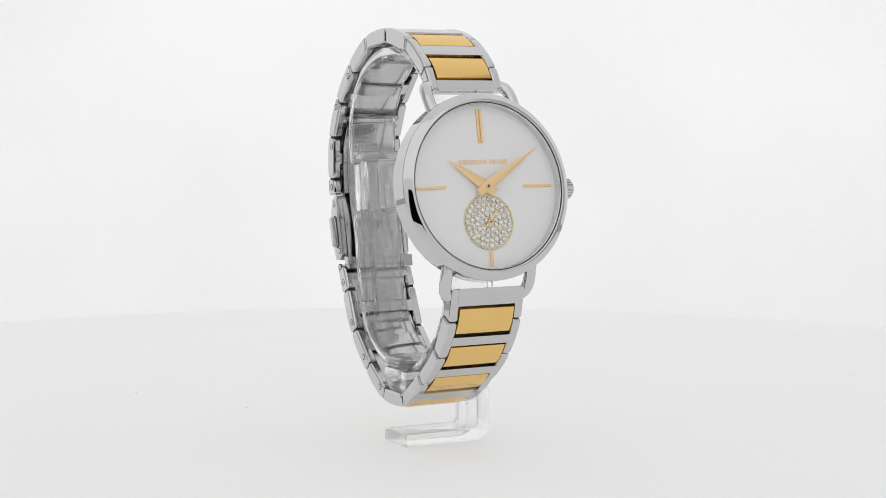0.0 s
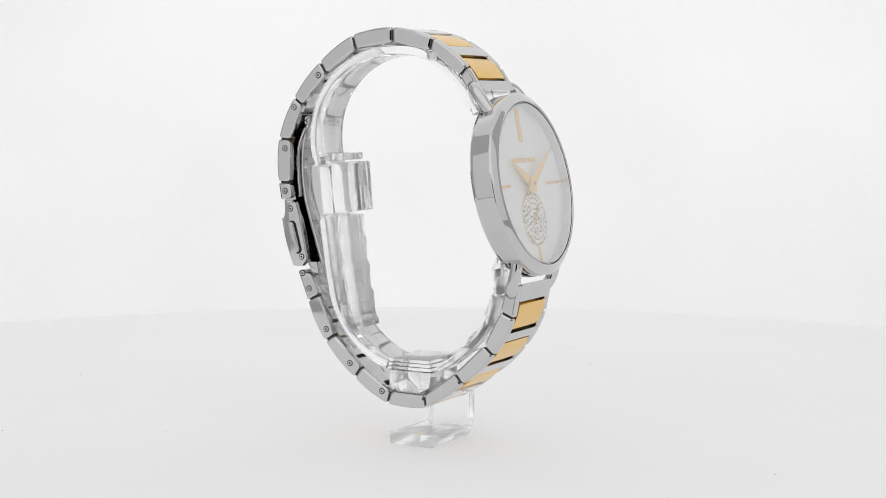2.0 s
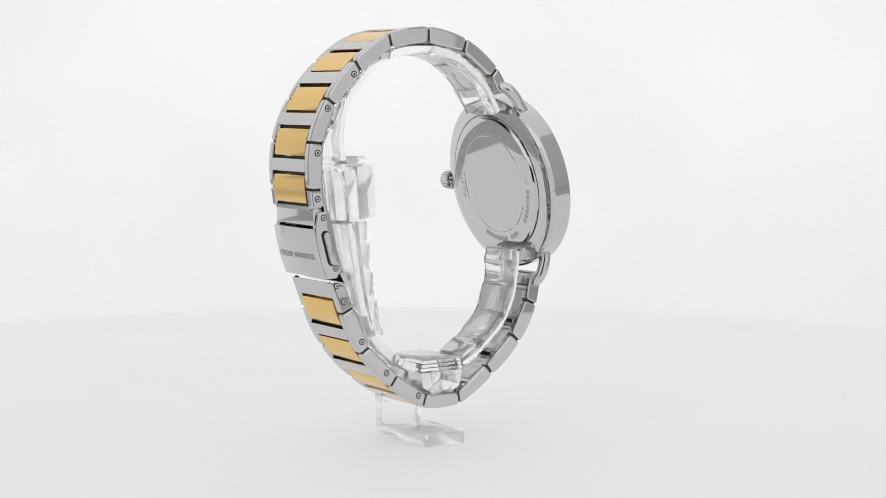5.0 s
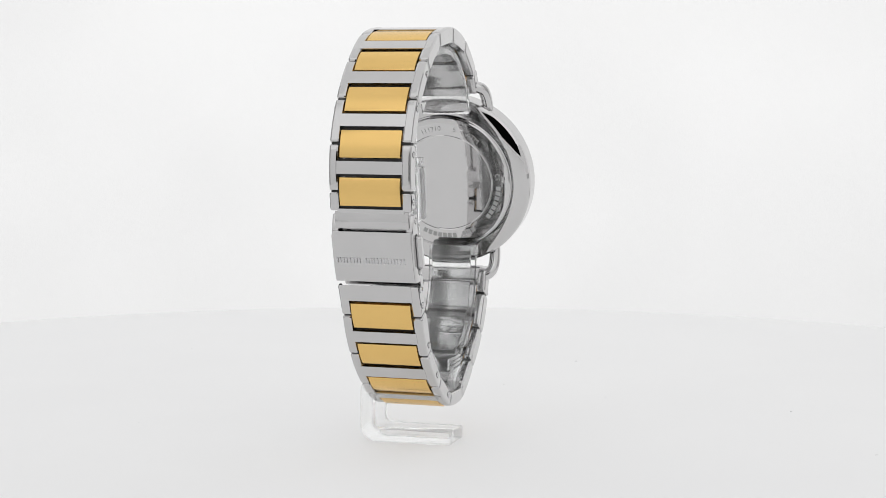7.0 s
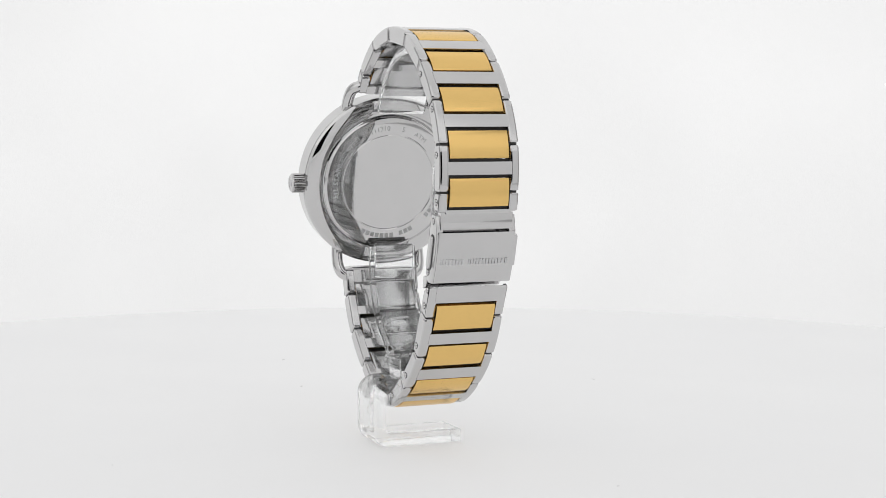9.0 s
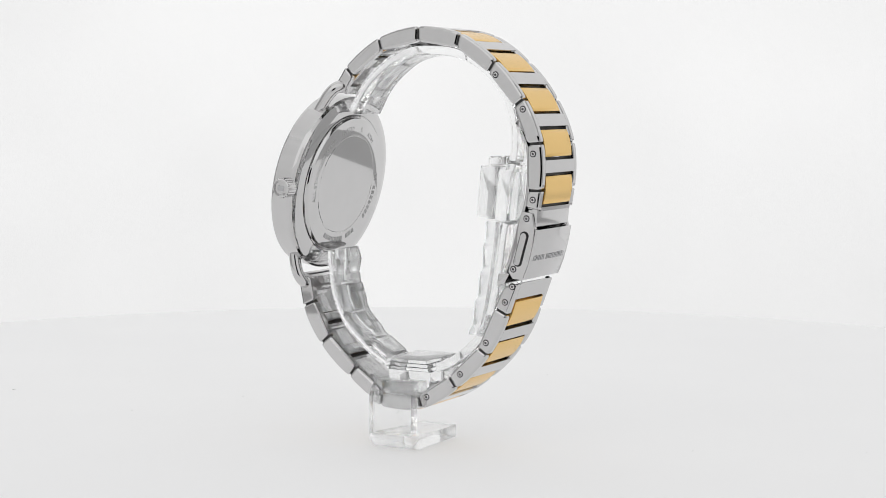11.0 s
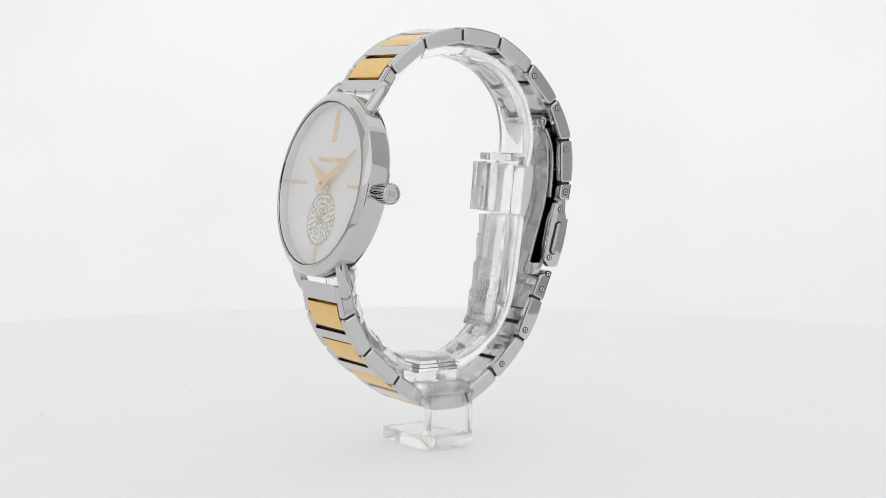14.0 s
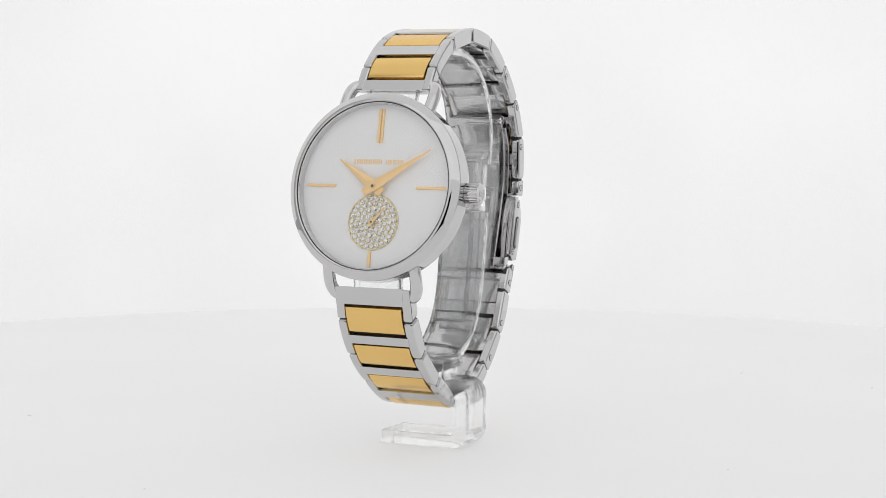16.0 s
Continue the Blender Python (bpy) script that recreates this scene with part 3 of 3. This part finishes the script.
def flat_part(name, bm, lift, mats, parent, label="", turn=0.0, at=(0, 0), angle=20):
    """A piece of the dial: built in the dial's plane, lifted off it."""
    return part(name, moved(bm, CASE @ Matrix.Translation((at[0], at[1], lift)) @ pose(0, 0, 0, 0, 0, turn)), mats, parent, label, angle)


def plane_box(x0, x1, y0, y1, h, soft=0.06):
    return box(x0, x1, y0, y1, 0, h, soft, None, 1)


def watch_head(watch):
    flank = [(16.62, 1.5), (16.62, 1.95), (16.7, 2.1), (16.85, 2.16), (17.05, 2.15), (17.3, 2.05), (17.5, 1.93), (18.4, 1.3), (18.55, 1.17), (18.63, 1.03), (18.65, 0.9), (18.65, 0.75),
             (18.65, -2.6), (18.65, -2.75), (18.52, -3.2), (18.1, -3.6), (17.3, -3.9), (16.2, -4.1), (15.2, -4.22), (14.9, -4.22), (14.9, -0.3), (16.62, -0.3)]
    case = part("case", moved(lathe(flank, 160, True), CASE), [POLISHED], watch, "round polished steel case", 22)
    flange = [(16.25, 0.0), (16.3, 1.8), (16.4, 1.9), (16.58, 1.9), (16.58, 0.0)]
    part("flange", moved(lathe(flange, 128, True), CASE), [FLANGE], watch, "pale satin steel ring round the dial", 40)
    gasket = [(16.5, 1.86), (16.5, 2.0), (16.62, 2.0), (16.62, 1.86)]
    part("gasket", moved(lathe(gasket, 128, True), CASE), [DARK], watch, "thin dark ring round the crystal")
    bk = [(14.8, -3.5), (14.8, -4.3), (14.6, -4.4), (14.5, -4.62), (14.2, -4.9), (13.9, -4.95), (10.75, -4.98), (10.65, -4.92), (10.5, -4.92), (10.4, -4.98), (0, -4.98)]
    back = part("case_back", moved(lathe(bk, 160), CASE), [POLISHED], watch, "polished screw-on case back with engraved ring", 25)
    words = [("ALL STAINLESS STEEL", 161, 1.55, 1), ("111710", 103, 1.5, 1), ("5", 77, 1.5, 1), ("ATM", 56, 1.5, 1), ("CE", 6, 1.3, 1)]
    for text, at, size, sign in words:
        bm = text_mesh(text, size)
        for v in bm.verts:
            phi, r = radians(at) - v.co.x * 1.04 / 12.0, 11.5 + v.co.y
            v.co = Vector((-r * math.cos(phi), r * math.sin(phi), -4.985 - v.co.z))
        part("engraving", moved(bm, CASE), ETCHED, back, "engraved capital letters and figures")
    # model mark and maker's mark, as plain blocks
    for centre, count, r0 in ((-22, 7, 11.5), (-88, 11, 11.5)):
        for k in range(count):
            if centre == -88 and k == 7:
                continue
            bm = plane_box(-0.42, 0.42, -0.5, 0.5, 0.025, 0.0)
            phi = centre + (k - (count - 1) / 2) * 5.4
            moved(bm, pose(0, 0, -5.002, 0, 0, 180 - phi - 90) @ Matrix.Translation((0, r0 + 0.5, 0)))
            part("mark", moved(bm, CASE), ETCHED, back, "plain engraved block")
    dial = part("dial", moved(lathe([(0, 0.02), (16.25, 0.02), (16.25, -0.25), (0, -0.25)], 128), CASE), DIAL, watch, "plain satin white dial")
    glass = part("crystal", moved(lathe([(0, 2.3), (6, 2.28), (12, 2.18), (16.25, 2.03)], 96), CASE), CRYSTAL, watch, "slightly domed clear watch crystal")
    glass.visible_shadow = False
    # hour markers
    for x in (-0.35, 0.35):
        flat_part("hour_marker", plane_box(x - 0.27, x + 0.27, 8.7, 15.4, 0.3), 0.03, GOLD_SHINE, dial, "slim gold hour marker")
    flat_part("hour_marker", plane_box(-15.3, -8.8, -0.27, 0.27, 0.3), 0.03, GOLD_SHINE, dial, "slim gold hour marker")
    flat_part("hour_marker", plane_box(8.8, 15.3, -0.27, 0.27, 0.3), 0.03, GOLD_SHINE, dial, "slim gold hour marker")
    flat_part("hour_marker", plane_box(-0.33, 0.33, -15.8, -12.8, 0.3), 0.03, GOLD_SHINE, dial, "slim gold hour marker")
    x = -5.25
    for w in (1.0, 0.3, 0.85, 0.85, 0.9, 0.72, 0.65, None, 0.85, 1.0, 0.85, 0.75):
        if w is None:
            x += 0.6
            continue
        bm = None
        for a, b in ([(0, w)] if w < 0.5 else [(0, w * 0.3), (w * 0.62, w * 0.92)]):
            bm = box(x + a, x + b, 4.5, 5.45, 0, 0.1, 0.03, bm, 1)
        flat_part("mark", bm, 0.03, GOLD_SHINE, dial, "plain raised gold bars")
        x += w + 0.15
    # seconds dial set with cut stones
    sub = flat_part("seconds_dial", lathe([(0, 0.06), (5.3, 0.06), (5.34, 0.22), (5.48, 0.25), (5.58, 0.15), (5.58, 0.0)], 72), 0.02, PALE_GOLD, dial, "round pale gold seconds dial set with stones", at=(0.1, -7.0), angle=40)
    gem = None
    rng = random.Random(11)
    for count, r in ((27, 4.72), (21, 3.68), (15, 2.64), (9, 1.6), (3, 0.6)):
        for k in range(count):
            a = 2 * math.pi * (k + 0.3 * r) / count
            spot = CASE @ Matrix.Translation((0.1 + r * math.cos(a), -7.0 + r * math.sin(a), 0.08)) @ pose(0, 0, 0, rng.uniform(-11, 11), rng.uniform(-11, 11), rng.uniform(0, 45))
            if gem is None:
                bm = lathe([(0.5, 0.0), (0.53, 0.12), (0.42, 0.27), (0.26, 0.36), (0.22, 0.35), (0, 0.27)], 8)
                gem = part("stone", bm, STONE, sub, "small clear cut stone", 5)
                ob = gem
            else:
                ob = new("stone", gem.data)
                ob.parent = sub
            ob.matrix_basis = Matrix.Translation(spot.translation * 0.001) @ spot.to_quaternion().to_matrix().to_4x4()
            tagged(ob, "small clear cut stone")
    for k in range(34):
        a, r = 2 * math.pi * k * 0.381966, 4.4 * math.sqrt((k + 0.5) / 34)
        bead = bmesh.new()
        bmesh.ops.create_icosphere(bead, subdivisions=1, radius=0.13)
        flat_part("prong", bead, 0.3, GOLD_SHINE, sub, at=(0.1 + r * math.cos(a), -7.0 + r * math.sin(a)))
    flat_part("seconds_hand", hand_mesh(3.9, 1.2, 0.3, 0.24, 0.12), 0.6, GOLD_SHINE, watch, "small gold seconds hand", turn=-41, at=(0.1, -7.0))
    flat_part("seconds_hub", lathe([(0.48, 0), (0.48, 0.3), (0.3, 0.4), (0, 0.4)], 20), 0.55, GOLD_SHINE, watch, at=(0.1, -7.0))
    # Black disc painted on the hub as a hole's dark; none is cut.
    flat_part("seconds_hole", lathe([(0.2, 0), (0.2, 0.05), (0, 0.05)], 14), 0.93, DARK, watch, "black disc painted as the dark of a pivot hole", at=(0.1, -7.0))
    flat_part("hour_hand", hand_mesh(9.6, 2.2, 1.15, 0.85, 0.2), 0.85, GOLD_SHINE, watch, "tapering gold hour hand", turn=57)
    flat_part("minute_hand", hand_mesh(14.0, 2.5, 1.05, 0.75, 0.2), 1.2, GOLD_SHINE, watch, "tapering gold minute hand", turn=-58)
    flat_part("hand_hub", lathe([(0.42, 0), (0.42, 0.3), (0.3, 0.4), (0.2, 0.4), (0.15, 0.3), (0, 0.3)], 24), 1.25, PALE_GOLD, watch)
    # The same painted black disc for the main pivot.
    flat_part("hub_hole", lathe([(0.26, 0), (0.26, 0.06), (0, 0.06)], 16), 1.6, DARK, watch, "black disc painted as the dark of a pivot hole")
    # crown
    prof = [(0, 0), (1.1, 0), (1.1, 0.6), (1.85, 0.65), (1.85, 3.3), (1.7, 3.5), (1.3, 3.55), (1.25, 3.45), (0, 3.45)]
    at = CASE @ Matrix.Translation((18.0, -0.4, -2.7)) @ pose(0, 0, 0, 0, 90)
    crown = part("crown", moved(lathe(prof, 36), at), [POLISHED], watch, "fluted steel winding crown")
    for k in range(22):
        a = 2 * math.pi * k / 22
        one = box(-0.19, 0.19, 1.7, 2.1, 0.7, 3.2, 0.1, None, 1)
        part("flute", moved(one, at @ pose(0, 0, 0, 0, 0, math.degrees(a))), [POLISHED], crown)
    part("mark", moved(plane_box(-0.75, 0.75, -0.55, 0.55, 0.03, 0), at @ Matrix.Translation((0, 0, 3.46))), MARKED, crown, "plain engraved block")


def wristwatch():
    w = tagged(new("wristwatch"), "two-tone steel and gold wristwatch with white dial and closed bracelet", "watch")
    watch_head(w)
    lugs(w)
    bracelet(w)
    return w


tent()
table = turntable()
holder = stand()
watch = wristwatch()


def motions():
    rows = [(t, pose(0, 0, 0, 0, 0, a)) for t, a in TURN]
    for thing in (table, holder, watch):
        walk(thing, rows)


motions()
